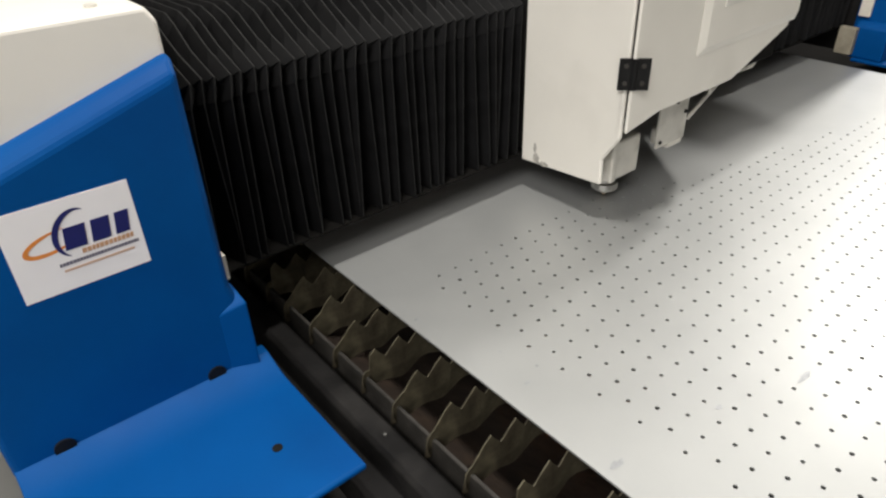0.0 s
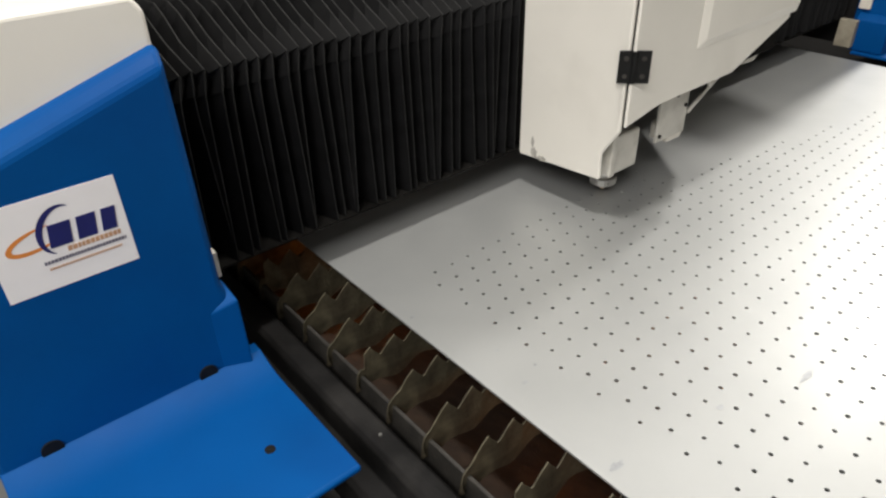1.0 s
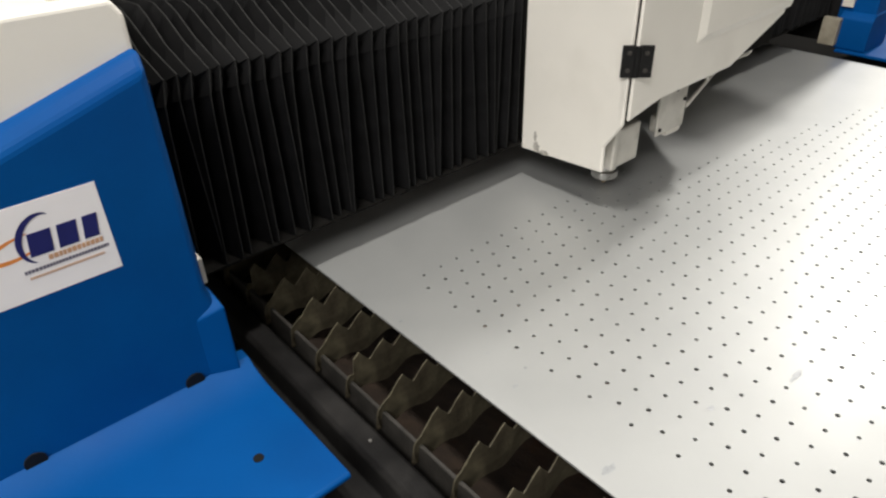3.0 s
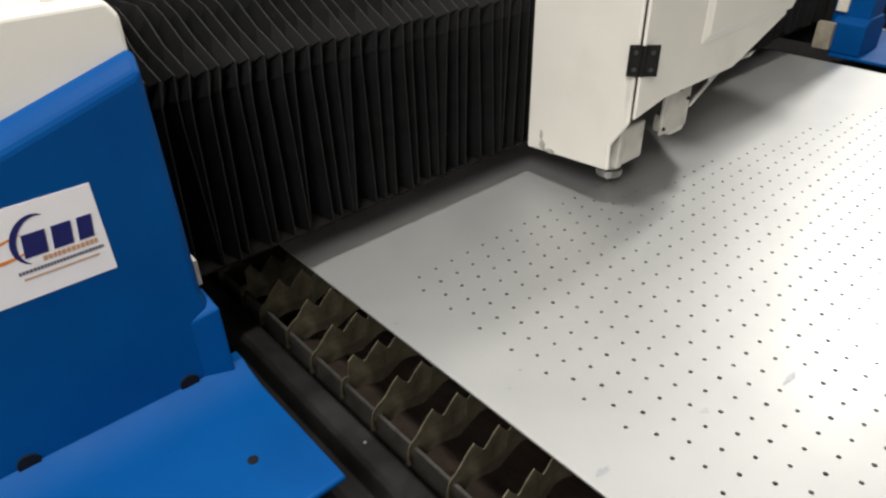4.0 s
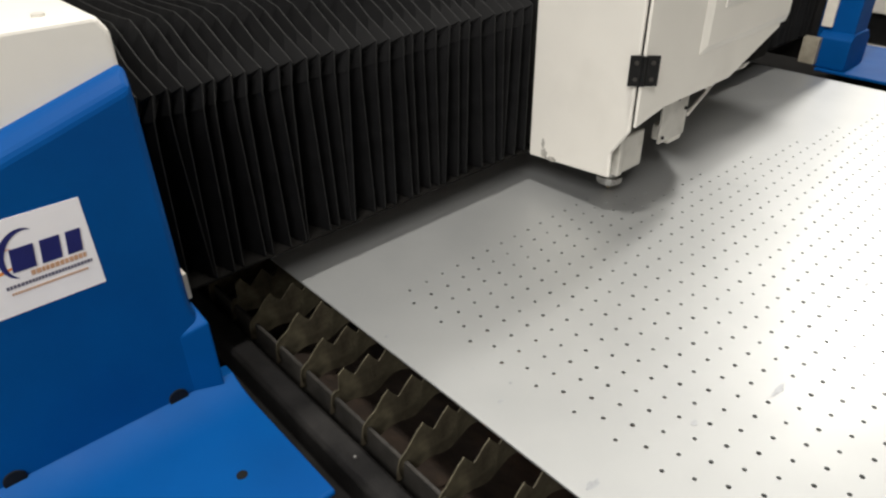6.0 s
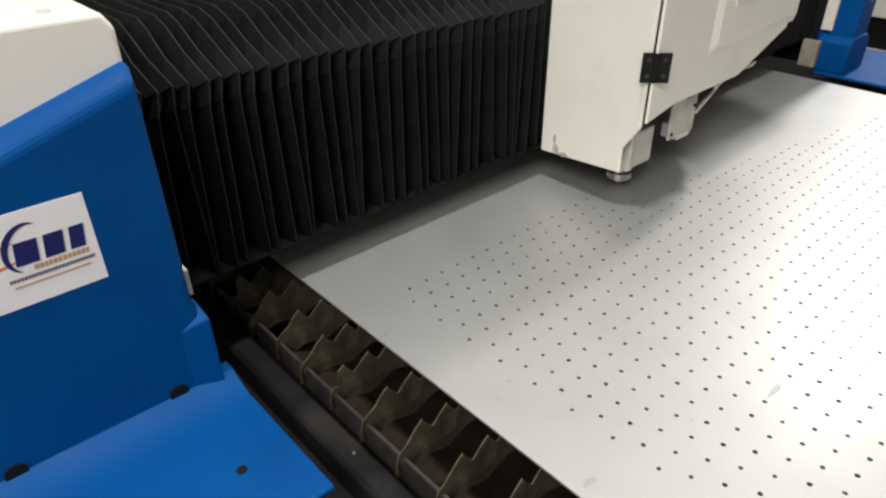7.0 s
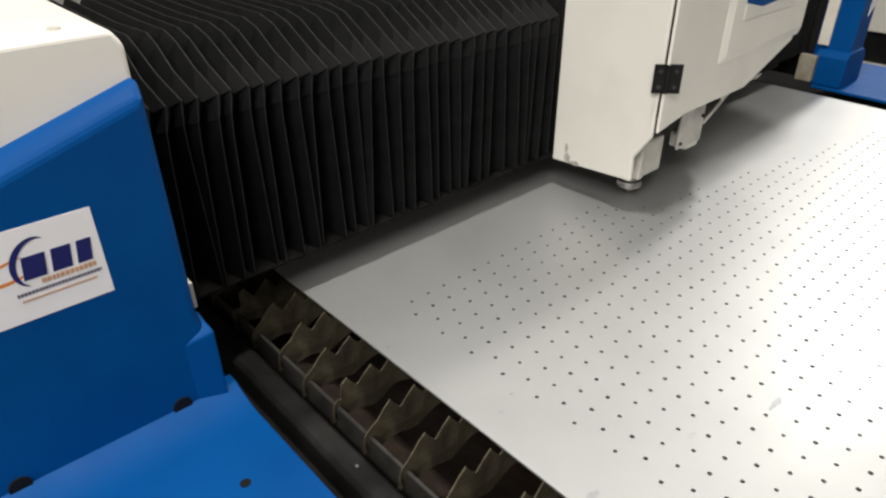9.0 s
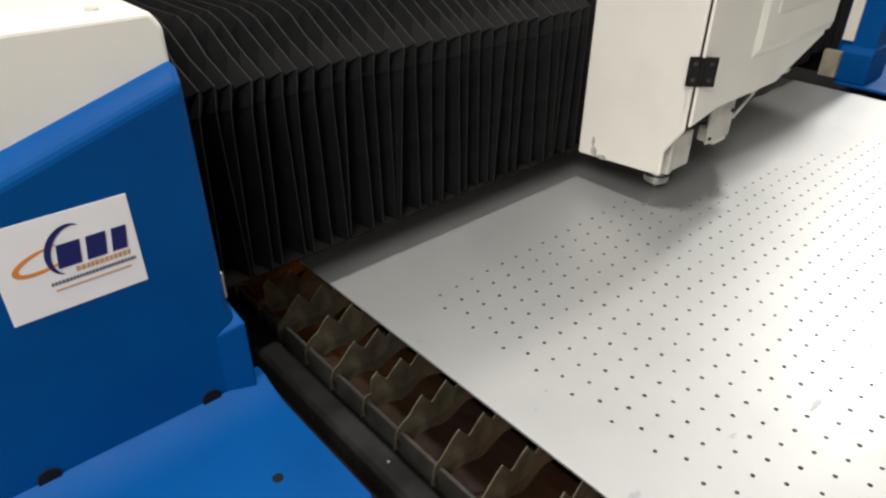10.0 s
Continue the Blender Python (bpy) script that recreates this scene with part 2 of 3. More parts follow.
def perforated_sheet():
    verts, faces = [], []

    def quad(x0, x1, y0, y1):
        for z, flip in ((0.0, False), (-SHT, True)):
            i = len(verts)
            verts.extend([(x0, y0, z), (x1, y0, z), (x1, y1, z), (x0, y1, z)])
            faces.append((i + 3, i + 2, i + 1, i) if flip else (i, i + 1, i + 2, i + 3))

    def cell(cx, cy, x0, x1, y0, y1, r):
        outer = [(x1, cy), (x1, y1), (cx, y1), (x0, y1), (x0, cy), (x0, y0), (cx, y0), (x1, y0)]
        inner = [(cx + r * math.cos(k * math.pi / 4), cy + r * math.sin(k * math.pi / 4)) for k in range(8)]
        base = len(verts)
        for z in (0.0, -SHT):
            verts.extend([(px, py, z) for px, py in outer])
            verts.extend([(px, py, z) for px, py in inner])
        for k in range(8):
            j = (k + 1) % 8
            faces.append((base + k, base + j, base + 8 + j, base + 8 + k))
            faces.append((base + 16 + j, base + 16 + k, base + 24 + k, base + 24 + j))
            faces.append((base + 8 + k, base + 8 + j, base + 24 + j, base + 24 + k))

    rnd = random.Random(3)
    top = -0.0875 + PY / 4
    y, row = -0.0875, 0
    while y > -0.85:
        y0, y1 = y - PY / 4, y + PY / 4
        first = 0.0665 + (PX / 2 if row % 2 == 0 else 0)
        x, last = first, first - PX / 2
        quad(0, last, y0, y1)
        while x + PX / 2 < SHX1 - 0.03:
            if (row == 0 and x > 0.47) or (x > 0.45 and y > -0.125 - 0.2 * (x - 0.45)):
                break
            cell(x + rnd.uniform(-0.0003, 0.0003), y + rnd.uniform(-0.0003, 0.0003), x - PX / 2, x + PX / 2, y0, y1, 0.0021 * rnd.uniform(0.9, 1.1))
            last = x + PX / 2
            x += PX
        quad(last, SHX1, y0, y1)
        y -= PY / 2
        row += 1
    quad(0, SHX1, SHY0, y + PY / 4)
    quad(0, SHX1, top, SHY1)
    rim = [(0, SHY0), (SHX1, SHY0), (SHX1, SHY1), (0, SHY1)]
    i = len(verts)
    for z in (0.0, -SHT):
        verts.extend([(px, py, z) for px, py in rim])
    for k in range(4):
        j = (k + 1) % 4
        faces.append((i + j, i + k, i + 4 + k, i + 4 + j))
    me = bpy.data.meshes.new("metal_sheet")
    me.from_pydata(verts, [], faces)
    me.materials.append(M_SHEET)
    return tagged(new("metal_sheet", me), "shiny steel sheet with rows of small round holes", "metal sheet")


SHEET = perforated_sheet()
M_SMUDGE = material("dull_smudge", (0.4, 0.41, 0.425), 0.55, 0.55, 0.2, 90)
M_SOOT = material("soot_smudge", (0.42, 0.4, 0.36), 0.6, 0.0, 0.5, 120)


def smudge(name, centre, rx, ry, normal, mat, parent, seed):
    """A thin film of dirt with a ragged outline."""
    rnd = random.Random(seed)
    bm = bmesh.new()
    ring = []
    for k in range(18):
        a, f = 2 * math.pi * k / 18, rnd.uniform(0.6, 1.1)
        u, v = rx * f * math.cos(a), ry * f * math.sin(a)
        p = (u, v, 0.0) if normal == "z" else (0.0, u, v)
        ring.append(bm.verts.new(Vector(centre) + Vector(p)))
    bm.faces.new(ring)
    return part(name, bm, mat, parent)


for k, (sx, sy, rx, ry) in enumerate(((0.011, -0.133, 0.003, 0.002), (0.029, -0.272, 0.004, 0.002), (0.016, -0.381, 0.008, 0.0035), (0.052, -0.262, 0.002, 0.002),
                                      (0.04, -0.225, 0.002, 0.0015), (0.22, -0.43, 0.012, 0.003), (0.13, -0.4, 0.004, 0.003), (0.3, -0.5, 0.006, 0.003),
                                      (0.6, -0.3, 0.004, 0.003), (0.45, -0.42, 0.007, 0.002))):
    smudge("smudge", (sx, sy, 0.0003), rx, ry, "z", M_SMUDGE, SHEET, k)


# ---- the gantry ----
gantry = thing("gantry", "blue gantry with white end covers across the cutting bed", "gantry", 0, 0, 0)


def near_leg():
    def ring(y, drop, inset):
        pts = [(-0.35, -0.012), (-0.138 - inset, -0.012), (-0.138 - inset, 0.06), (-0.1445 - inset, 0.085), (-0.146 - inset, 0.29 - drop), (-0.35, 0.2255 - drop)]
        return [(x, y, z) for x, z in pts]

    body = soften(part("leg", loft([ring(-0.074, 0.012, 0.003), ring(-0.06, 0.0, 0.0), ring(-0.012, 0.0, 0.0)]), M_BLUE, gantry, "blue painted gantry leg"), 0.005, 3)
    fillet = [(-0.119 + 0.045 * k / 16, -0.0125 + 0.0115 * (k / 16) ** 2) for k in range(17)]
    shelf = [(-0.242, -0.019), (-0.242, -0.015), (-0.24, -0.013)] + fillet + [(-0.06, -0.001), (-0.06, -0.019)]
    soften(part("foot_cover", prism(shelf, "x", -0.349, -0.126), M_BLUE, gantry, "flat blue foot cover with a curved root"), 0.002)
    top = [(-0.35, 0.21), (-0.147, 0.27), (-0.1465, 0.312), (-0.154, 0.3235), (-0.35, 0.3235)]
    cover = soften(part("end_cover", prism(top, "y", -0.055, 0.3), M_WHITE, gantry, "cream-white end cover"), 0.004, 3)
    return body, cover


def far_leg():
    soften(part("leg", box(1.272, 1.342, -0.082, -0.01, -0.012, 0.42), M_BLUE, gantry, "blue painted gantry leg"), 0.004, 3)
    soften(part("leg_base", prism([(1.256, -0.012), (1.36, -0.012), (1.36, 0.045), (1.342, 0.062), (1.27, 0.062), (1.256, 0.05)], "y", -0.086, -0.02), M_BLUE, gantry), 0.003)
    soften(part("foot_cover", box(1.25, 1.52, -0.26, -0.03, -0.019, -0.0125), M_BLUE, gantry, "flat blue foot cover"), 0.002)
    soften(part("end_cover", box(1.272, 1.46, -0.07, 0.3, 0.422, 0.5), M_WHITE, gantry, "cream-white end cover"), 0.004)
    part("label_plate", prism([(1.31, 0.13), (1.336, 0.15), (1.336, 0.22), (1.31, 0.22)], "y", -0.0822, -0.083), M_PAPER, gantry, "white label on the leg")


body, cover = near_leg()
soften(part("foot_wedge", loft([[(-0.165, -0.0735, -0.006), (-0.1375, -0.081, -0.006), (-0.1375, -0.055, -0.006)],
                                [(-0.165, -0.0735, 0.0605), (-0.138, -0.081, 0.068), (-0.143, -0.06, 0.084)]]), M_BLUE, body), 0.002)
# black discs stand in for the shaded insides of two holes
for gx in (-0.178, -0.31):
    part("hole_disc", rod((gx, -0.0758, 0.001), (gx, -0.07, 0.001), 0.0085, 20), M_HINGE, body, "black disc in place of a dark hole")
# flat dark disc in place of an irregular smudge
part("smudge_spot", rod((-0.1735, -0.179, -0.0132), (-0.1735, -0.179, -0.0122), 0.0045, 14), M_HINGE, body, "small dark round spot standing for a smudge")
for sx, sy in ((-0.183, -0.03), (-0.3, 0.02)):
    s = rod((sx, sy, 0.3225), (sx, sy, 0.3255), 0.0045, 16)
    part("screw", s, M_GREY, cover, "steel socket screw")
for ex0, ex1, ey, ez in ((-0.143, -0.134, -0.006, 0.097), (1.264, 1.271, -0.004, 0.4)):
    soften(part("end_strip", box(ex0, ex1, -0.034 + ey, -0.012 + ey, 0.07, ez), M_STRIP, gantry, "cream end strip of the bellows"), 0.001)
soften(part("end_bracket", box(1.24, 1.255, -0.03, 0.004, -0.005, 0.05), M_TANSTEEL, gantry, "tan primed end bracket"), 0.002)
soften(part("guide_strip", box(-0.14, 1.26, 0.006, 0.09, 0.0465, 0.0492), M_PIT_SHADE, gantry, "thin black steel strip below the bellows"), 0.0005, 1)
part("leg_frame", box(-0.37, -0.16, -0.008, 0.3, -0.01, 0.2), M_DARK, gantry)
part("leg_frame", box(1.285, 1.34, -0.008, 0.3, -0.01, 0.42), M_DARK, gantry)
soften(part("beam", box(-0.12, 1.27, 0.09, 0.34, 0.07, 0.235), M_DARK, gantry, "black steel cross beam"), 0.004)
far_leg()


# ---- the sticker on the leg ----
def bar(name, x0, x1, z0, z1, mat, parent, lift, lean=0.0):
    dx = lean * (z1 - z0)
    return part(name, prism([(x0, z0), (x1, z0), (x1 + dx, z1), (x0 + dx, z1)], "y", lift, lift - 0.0002), mat, parent)


def swoosh(cx, cz, rx, rz, a0, a1, w, turn, mat, parent, lift):
    bm = bmesh.new()
    rows, c, s = [], math.cos(turn), math.sin(turn)
    for k in range(33):
        a = a0 + (a1 - a0) * k / 32
        half = w * math.sin(math.pi * k / 32) ** 0.8 + 0.00005
        pts = []
        for r in (-half, half):
            u, v = (rx + r) * math.cos(a), (rz + r) * math.sin(a)
            pts.append(bm.verts.new((cx + u * c - v * s, lift, cz + u * s + v * c)))
        rows.append(pts)
    for p, q in zip(rows, rows[1:]):
        bm.faces.new((p[0], p[1], q[1], q[0]))
    return part("logo_arc", bm, mat, parent)


SY = -0.0745
sticker = part("sticker", box(-0.294, -0.2035, SY, SY + 0.0006, 0.1385, 0.2105), M_PAPER, body, "white rectangular vinyl sticker with a blue and orange logo")
swoosh(-0.262, 0.1805, 0.021, 0.0072, radians(62), radians(305), 0.0019, radians(12), M_ORANGE, sticker, SY - 0.0003)
swoosh(-0.2475, 0.1825, 0.0135, 0.0185, radians(82), radians(272), 0.0021, radians(-24), M_NAVY, sticker, SY - 0.0005)


def stroke(points, lift=0.0):
    return part("logo_block", prism(points, "y", SY - 0.0001, SY - 0.0006 - lift), M_NAVY, sticker)


# three bold slanted blocks of the logo
LZ, LH, LEAN = 0.1705, 0.0175, 0.14


def slanted(x0, x1, f0, f1):
    z0, z1 = LZ + LH * f0, LZ + LH * f1
    return stroke([(x0 + LEAN * (z0 - LZ), z0), (x1 + LEAN * (z0 - LZ), z0), (x1 + LEAN * (z1 - LZ), z1), (x0 + LEAN * (z1 - LZ), z1)])


slanted(-0.2575, -0.2425, 0, 1)
slanted(-0.2385, -0.2255, 0, 1)
slanted(-0.2215, -0.2115, 0, 1)
rnd = random.Random(2)


def word_bars(x0, x1, z0, z1, gap, mat):
    x = x0
    while x < x1:
        w = min(rnd.uniform(0.55, 0.8) * (z1 - z0), x1 - x)
        bar("print_bar", x, x + w, z0, z1, mat, sticker, SY - 0.0002, 0.1)
        x += w + gap


word_bars(-0.2475, -0.2105, 0.1645, 0.1682, 0.0006, M_TAN)
word_bars(-0.265, -0.208, 0.159, 0.1616, 0.0005, M_INK)
word_bars(-0.263, -0.212, 0.154, 0.1557, 0.0005, M_TAN)


# ---- the bellows ----
BX0, BX1 = -0.146, 0.302      # bellows between the leg and the cutting head at the start
FX0, FX1 = 0.65, 1.272        # bellows between the head and the other leg
STEP = 0.0243
STEPS = [(1.1, 1.22), (2.98, 3.1), (4.86, 4.98), (6.66, 6.78), (8.7, 8.82)]


def head_rows():
    """Times and ways of the head along the beam."""
    rows, s = [(0.0, 0.0)], 0.0
    for a, b in STEPS:
        rows.append((a, s))
        s += STEP
        rows.append((b, s))
    return rows + [(10.0, s)]


def pleat_mesh(half, name, seed):
    """One fold: a ridge that runs up the front, with a tuck at the corner, over the bevel and back along the creased top."""
    rnd = random.Random(seed)
    ridge = [(0.004, 0.0505, 0.0), (0.004, 0.2, 0.0), (0.0045, 0.222, 0.001), (0.008, 0.243, 0.0055), (0.034, 0.263, rnd.uniform(-0.002, 0.001)),
             (0.062, 0.281, rnd.uniform(-0.005, -0.001)), (0.1, 0.284, rnd.uniform(0.001, 0.006)), (0.15, 0.286, rnd.uniform(-0.006, 0.0)), (0.33, 0.286, 0.0)]
    deep = [(0.05, 0.0505), (0.052, 0.185), (0.046, 0.208), (0.024, 0.232), (0.052, 0.242), (0.08, 0.254), (0.11, 0.258), (0.15, 0.26), (0.33, 0.26)]
    bm = bmesh.new()
    lip = 0.0006
    cols = []
    for side, line in ((-half, deep), (-lip, ridge), (lip, ridge), (half, deep)):
        cols.append([bm.verts.new((side + (p[2] if line is ridge else 0.5 * ridge[k][2]), p[0], p[1])) for k, p in enumerate(line)])
    for c, d in zip(cols, cols[1:]):
        for i in range(len(c) - 1):
            f = bm.faces.new((c[i], d[i], d[i + 1], c[i + 1]))
            # the ridge lip is a lighter grey than the fold's sides
            f.material_index = 1 if (c is cols[1]) else 0
    # closed back
    for c, d in ((cols[0], cols[3]),):
        for i in range(len(c) - 1):
            bm.faces.new((c[i + 1], d[i + 1], d[i], c[i]))
    bm.faces.new([c[0] for c in cols])
    bm.faces.new([c[-1] for c in cols][::-1])
    me = bpy.data.meshes.new(name)
    bmesh.ops.recalc_face_normals(bm, faces=bm.faces)
    bm.to_mesh(me)
    bm.free()
    me.materials.append(M_BLACK)
    me.materials.append(M_FOLD_EDGE)
    return me


PLEATS = []


def bellows(x0, x1, n, fixed_left):
    rnd = random.Random(21 if fixed_left else 22)
    b = thing("bellows_cover", "black pleated fabric bellows covering the gantry beam", "bellows")
    folds = [pleat_mesh(0.0128, "pleat", k) for k in range(6)]
    for i in range(n):
        u = ((i + 0.5 + rnd.uniform(-0.09, 0.09)) / n) ** (1.12 if fixed_left else 1.0)
        share = u if fixed_left else 1 - u
        ob = new("pleat", rnd.choice(folds))
        ob.parent = b
        PLEATS.append((ob, x0 + (x1 - x0) * u, share, rnd.uniform(-2.6, 2.6), rnd.uniform(-0.003, 0.004)))
    return b


bellows(BX0, BX1, 32, True)
bellows(FX0, FX1, 38, False)


# ---- the cutting head ----
HX, HY = 0.357, -0.0875
head = thing("laser_carriage", "cream-white laser carriage with a hinged door and brass nozzle", "laser carriage", HX, HY, 0)


def head_part(name, bm, mat, label="", parent=None, smooth=False):
    bmesh.ops.translate(bm, verts=bm.verts, vec=(-HX, -HY, 0))
    return part(name, bm, mat, parent or head, label, smooth)


H0, H1 = 0.325, 0.43       # height of the cover in front and at the back
side = [(0.005, 0.042), (-0.127, 0.051), (-0.126, 0.084), (-0.148, 0.118), (-0.148, H0), (-0.06, H1 - 0.02), (0.005, H1)]
soften(head_part("side_panel", prism(side, "x", 0.3, 0.306), M_WHITE, "cream side panel with a scuffed corner"), 0.0025, 3)
soften(head_part("back_cover", box(0.306, 0.634, -0.022, -0.0145, 0.056, H1 - 0.01), M_DARK), 0.003)
# unseen block added to stop lamp light between the cover and the bellows
soften(head_part("light_block", box(0.308, 0.634, -0.0135, 0.088, 0.052, 0.3), M_DARK, "unseen black block added behind the carriage to stop lamp light"), 0.003)
# door: flat left part, bevelled lower part, raised right part
# unseen black box added so the gap beside the door looks shaded
soften(head_part("seam_dark_box", box(0.31, 0.63, -0.149, -0.024, 0.145, H0 - 0.005), M_PIT_SHADE), 0.002)
front = [(0.301, 0.125), (0.362, 0.137), (0.515, 0.139), (0.64, 0.185), (0.64, H0), (0.301, H0)]
door = soften(head_part("door", prism(front, "y", -0.1555, -0.1512), M_WHITE, "cream hinged front door"), 0.002, 3)
raised = loft([[(0.418, -0.1556, 0.186), (0.655, -0.1556, 0.19), (0.655, -0.1556, H0), (0.418, -0.1556, H0)],
               [(0.43, -0.1605, 0.198), (0.65, -0.1605, 0.204), (0.65, -0.1605, H0 - 0.006), (0.43, -0.1605, H0 - 0.006)]])
soften(head_part("raised_panel", raised, M_WHITE, "raised white door panel", door), 0.003, 3)
# white recess made as a thin plate, its shade put into a darker white
soften(head_part("window_recess", box(0.455, 0.6, -0.162, -0.1607, 0.24, H0 - 0.02), M_RECESS_SHADE, "door window recess, a darker white standing for its shade", door), 0.006, 3)
soften(head_part("right_panel", prism([(-0.016, 0.06), (-0.12, 0.12), (-0.15, 0.18), (-0.15, H0), (-0.06, H1 - 0.02), (-0.016, H1)], "x", 0.634, 0.64), M_WHITE), 0.002)
soften(head_part("top_panel", prism([(-0.163, H0 + 0.002), (-0.06, H1 - 0.017), (0.005, H1 + 0.003), (0.005, H1 + 0.008), (-0.062, H1 - 0.011), (-0.163, H0 + 0.008)], "x", 0.3, 0.655), M_WHITE), 0.001)
soften(head_part("door_label", prism([(0.452, 0.262), (0.5, 0.252), (0.56, 0.256), (0.565, 0.3), (0.46, 0.3)], "y", -0.1622, -0.1626), M_BLUE, "blue printed shape on the door", door), 0.001)
# hinge across the seam
hinge = new("hinge")
hinge.parent = head
for h0, h1 in ((0.0, 0.015), (0.0185, 0.0335)):
    u, v = (0.702, -0.712), (-0.712, -0.702)
    base = (0.2925, -0.1415)
    pts = [(base[0] + u[0] * a + v[0] * b, base[1] + u[1] * a + v[1] * b) for a, b in ((h0, 0.0), (h1, 0.0), (h1, 0.003), (h0, 0.003))]
    soften(head_part("hinge_leaf", prism(pts, "z", 0.176, 0.211), M_HINGE, "black hinge leaf", hinge), 0.0008)
    for z in (0.184, 0.203):
        a = (h0 + h1) / 2
        c = (base[0] + u[0] * a, base[1] + u[1] * a)
        head_part("screw", rod((c[0] + v[0] * 0.0028, c[1] + v[1] * 0.0028, z), (c[0] + v[0] * 0.0036, c[1] + v[1] * 0.0036, z), 0.0026, 12), M_HOLDER, "", hinge)
head_part("pin", rod((0.3025, -0.1545, 0.1765), (0.3025, -0.1545, 0.2105), 0.0036, 12), M_HINGE, "", hinge)
for k, (yy, zz, ra, rb) in enumerate(((-0.022, 0.052, 0.007, 0.008), (-0.035, 0.048, 0.008, 0.004), (-0.019, 0.065, 0.003, 0.009))):
    sm = smudge("soot_smudge", (0.2997 - HX, yy - HY, zz), ra, rb, "x", M_SOOT, head, 50 + k)
# cutting head below the cover
soften(head_part("nozzle_block", box(0.338, 0.388, -0.118, -0.07, 0.04, 0.092), M_GREY, "pale sensor block"), 0.003)
soften(head_part("block_flange", box(0.326, 0.3365, -0.124, -0.075, 0.043, 0.1), M_GREY), 0.002)
NX = HX + 0.007
head_part("nozzle_neck", rod((NX, HY, 0.022), (NX, HY, 0.0398), 0.0115, 24), M_STEEL)
ring = head_part("nozzle_ring", rod((NX, HY, 0.0125), (NX, HY, 0.0215), 0.0165, 32), M_STEEL, "ribbed steel nozzle ring")
for k in range(24):
    a = k * math.pi / 12
    c = (NX + 0.0165 * math.cos(a), HY + 0.0165 * math.sin(a))
    head_part("rib", rod((c[0], c[1], 0.0135), (c[0], c[1], 0.0205), 0.0009, 6), M_STEEL, "", ring)
head_part("nozzle_nut", rod((NX, HY, 0.0075), (NX, HY, 0.0122), 0.009, 6), M_TANSTEEL)
head_part("nozzle_tip", rod((NX, HY, 0.002), (NX, HY, 0.0073), 0.0022, 16, None, 0.006), M_BRASS, "conical brass nozzle")
soften(head_part("bracket_plate", box(0.416, 0.478, -0.124, -0.12, 0.062, 0.14), M_GREY, "pale bracket plate with holes"), 0.001)
soften(head_part("bracket_foot", box(0.45, 0.485, -0.119, -0.09, 0.05, 0.075), M_WHITE), 0.004)
for bx, bz in ((0.422, 0.07), (0.472, 0.1), (0.45, 0.118)):
    head_part("bolt", rod((bx, -0.126, bz), (bx, -0.1235, bz), 0.0025, 10), M_HINGE)
head_part("stay_rod", rod((0.486, -0.12, 0.085), (0.57, -0.12, 0.13), 0.0028, 8), M_WHITE)
head_part("stay_rod", rod((0.53, -0.12, 0.109), (0.525, -0.12, 0.15), 0.0028, 8), M_WHITE)


# ---- sparks under the sheet ----
def shower(seed, label, bays, reach, beads):
    """Streaks that fan out under the sheet, along the bays between the slats, with hidden glowing beads added to light
    the slats.
    """
    rnd = random.Random(seed)
    bm = bmesh.new()
    for bay, count in bays:
        for _ in range(count):
            a = rnd.random() ** 1.6
            d = Vector((-1, rnd.uniform(-0.16, 0.16), rnd.uniform(-0.75, -0.05))).normalized()
            p = Vector((0.02, bay + rnd.uniform(-0.016, 0.016), rnd.uniform(-0.022, -0.006))) + d * (reach * a)
            rod(p, p + d * rnd.uniform(0.008, 0.03), 0.00007, 3, bm)
        for _ in range(beads):
            at = Vector((rnd.uniform(0.03, 0.04), bay + rnd.uniform(-0.015, 0.015), rnd.uniform(-0.03, -0.02)))
            bmesh.ops.create_icosphere(bm, subdivisions=1, radius=rnd.uniform(0.0018, 0.003), matrix=Matrix.Translation(at))
    return tagged(part("sparks", bm, M_SPARK), label, "sparks", kind="stuff")


near_sparks = shower(9, "burst of white-hot sparks between the support slats",
                     ((-0.216, 26), (-0.267, 50), (-0.319, 50), (-0.37, 26)), 0.034, 14)
# sources out of sight, added for the orange light on the slats
far_sparks = shower(10, "hidden glowing sparks added to light the slats at the gantry end",
                    ((-0.01, 20), (0.042, 30), (0.094, 30)), 0.03, 28)
faint_glow = shower(11, "few hidden glowing beads added for the faint orange glow below the sheet",
                ((-0.319, 0), (-0.37, 0), (0.042, 0), (0.094, 0)), 0.03, 3)


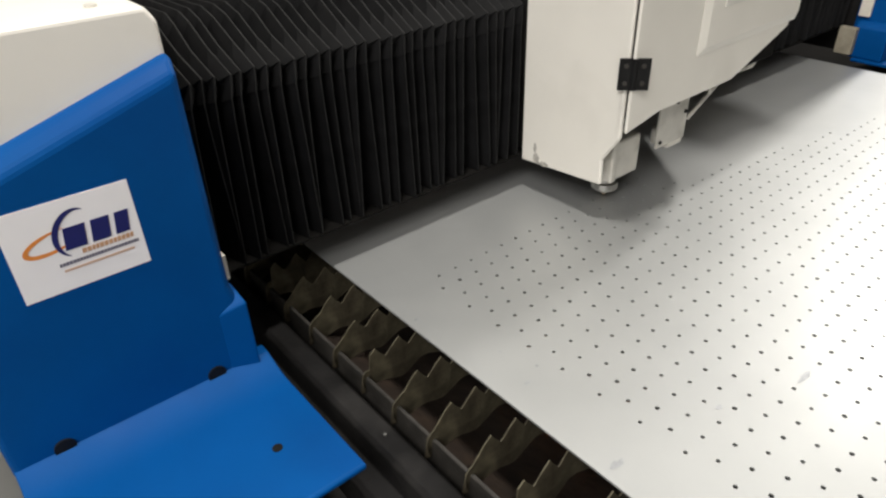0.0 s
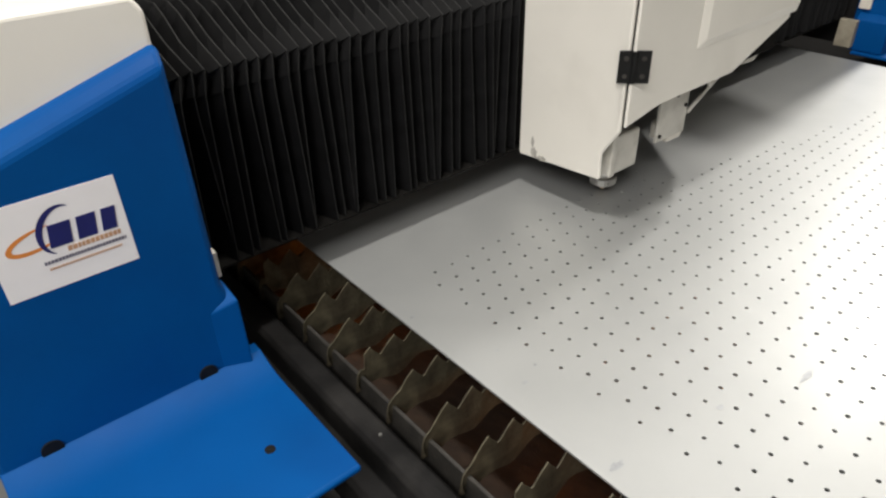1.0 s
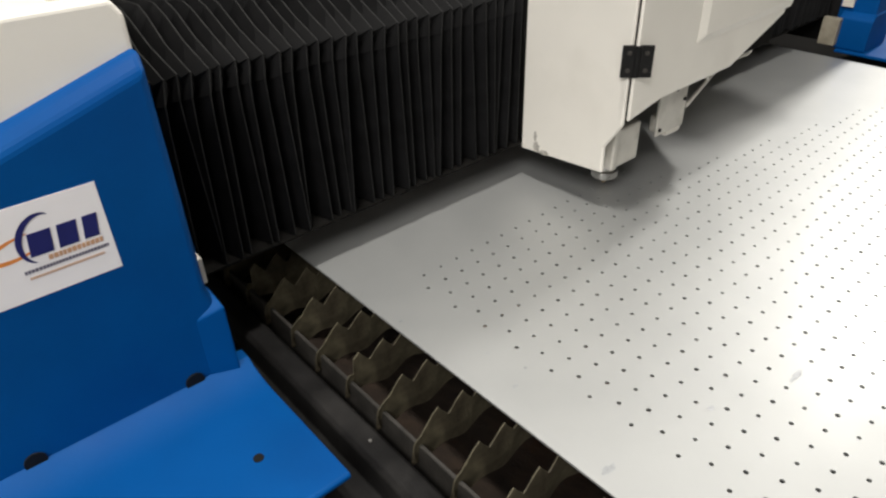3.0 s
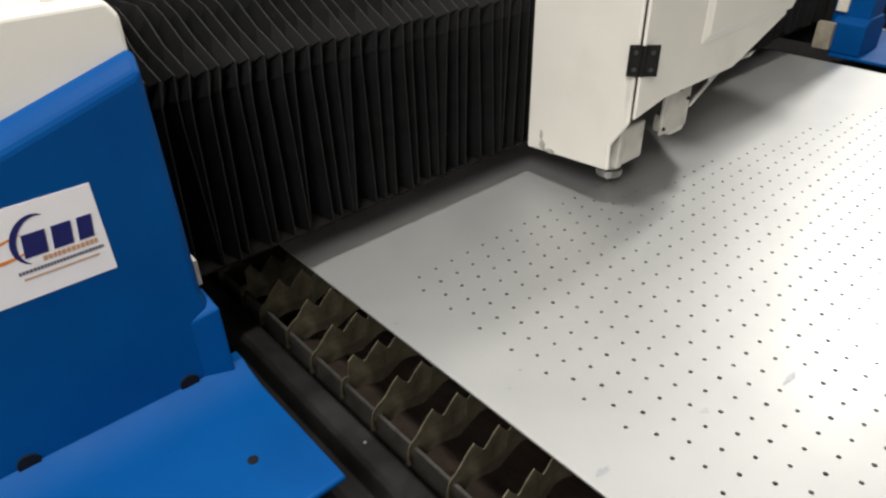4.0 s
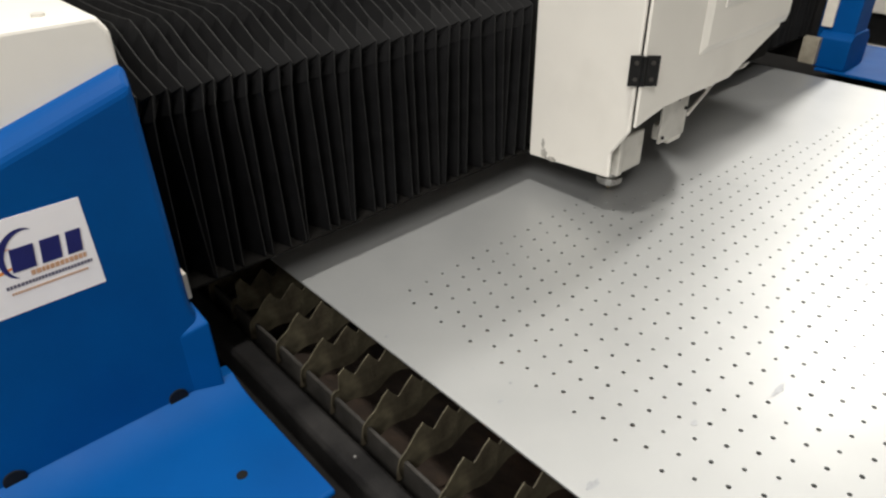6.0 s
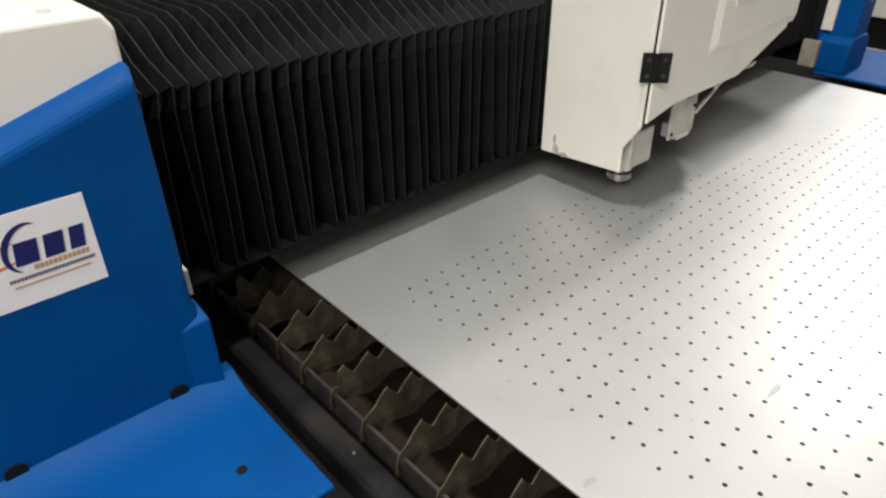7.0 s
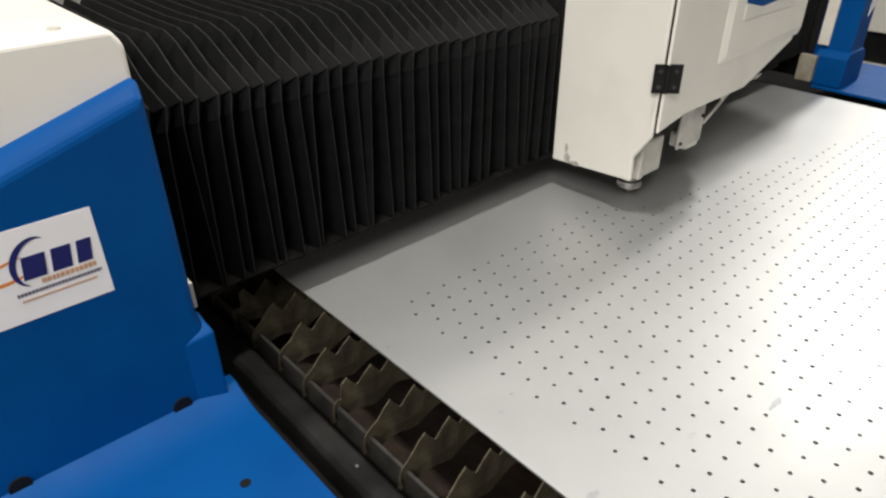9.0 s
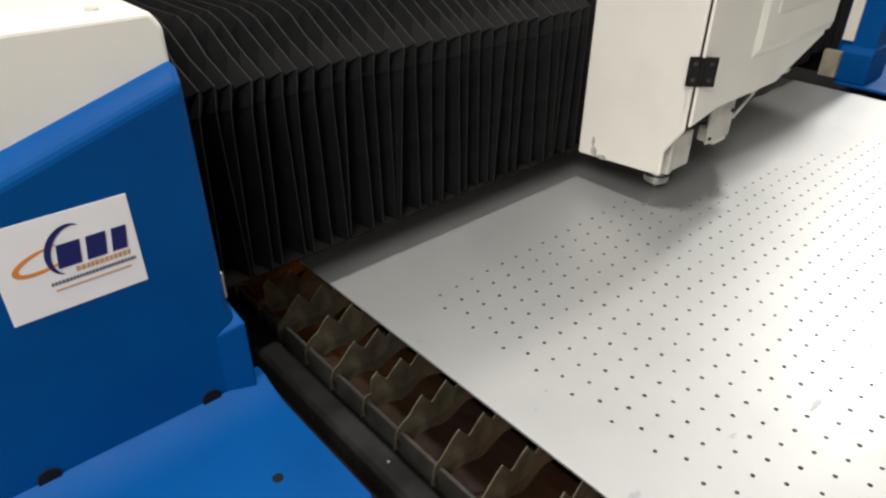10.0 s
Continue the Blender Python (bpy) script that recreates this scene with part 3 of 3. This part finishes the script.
# ---- cabinet beyond the machine ----
cabinet = thing("equipment_cabinet", "white equipment cabinet with a black band and cream plinth", "cabinet", 2.3, 0.1, FLOOR)
soften(part("body", box(0, 0.5, -0.6, 0.6, 0.76, 1.5), M_WHITE, cabinet), 0.006)
soften(part("band", box(0.02, 0.48, -0.58, 0.58, 0.66, 0.758), M_HINGE, cabinet, "black recessed band"), 0.003)
soften(part("plinth", box(-0.02, 0.5, -0.6, 0.6, 0.0, 0.658), M_WHITE, cabinet, "cream plinth"), 0.006)


# ---- what moves ----
REST = (0.75, 0.8, -0.36)
# places of the sparks: hidden by the sheet, flying out past its edge
LIT, NIGH, FLY = (0.08, 0.0, -0.055), (0.062, 0.0, 0.0), (-0.012, 0.0, 0.0)
NEAR = [(0.66, None), (0.69, LIT), (0.85, LIT), (0.88, FLY), (0.94, FLY), (0.97, None),
        (2.54, None), (2.58, LIT), (2.78, LIT), (2.81, FLY), (2.86, FLY), (2.9, None),
        (4.43, None), (4.47, LIT), (4.65, LIT), (4.68, FLY), (4.74, FLY), (4.78, None),
        (6.26, None), (6.3, LIT), (6.5, LIT), (6.53, FLY), (6.58, FLY), (6.62, None),
        (8.13, None), (8.17, LIT), (8.42, LIT), (8.46, None)]
FAR = [(0.66, None), (0.69, NIGH), (0.94, NIGH), (0.98, None),
       (2.54, None), (2.58, NIGH), (2.86, NIGH), (2.9, None),
       (4.43, None), (4.47, NIGH), (4.74, NIGH), (4.78, None),
       (6.26, None), (6.3, NIGH), (6.58, NIGH), (6.62, None),
       (8.13, None), (8.17, NIGH), (8.42, NIGH), (8.46, None)]
FAINT_GLOW = [(0.94, None), (0.97, LIT), (1.03, LIT), (1.07, None), (7.72, None), (7.78, LIT), (8.56, LIT), (8.62, None), (9.5, None), (9.56, LIT), (10.0, LIT)]


def motions():
    rows = head_rows()
    walk(head, [(t, pose(HX + s, HY, 0)) for t, s in rows])
    for ob, x, share, lean, dy in PLEATS:
        walk(ob, [(t, pose(x + s * share - 0.245 * math.sin(radians(lean)), dy, 0, 0, lean, 0)) for t, s in rows])
    for ob, bursts in ((near_sparks, NEAR), (far_sparks, FAR), (faint_glow, FAINT_GLOW)):
        rows = [(t, pose(*(at or REST))) for t, at in bursts]
        walk(ob, [(0.0, pose(*REST))] + rows + ([(10.0, rows[-1][1])] if rows[-1][0] < 10.0 else []))


motions()
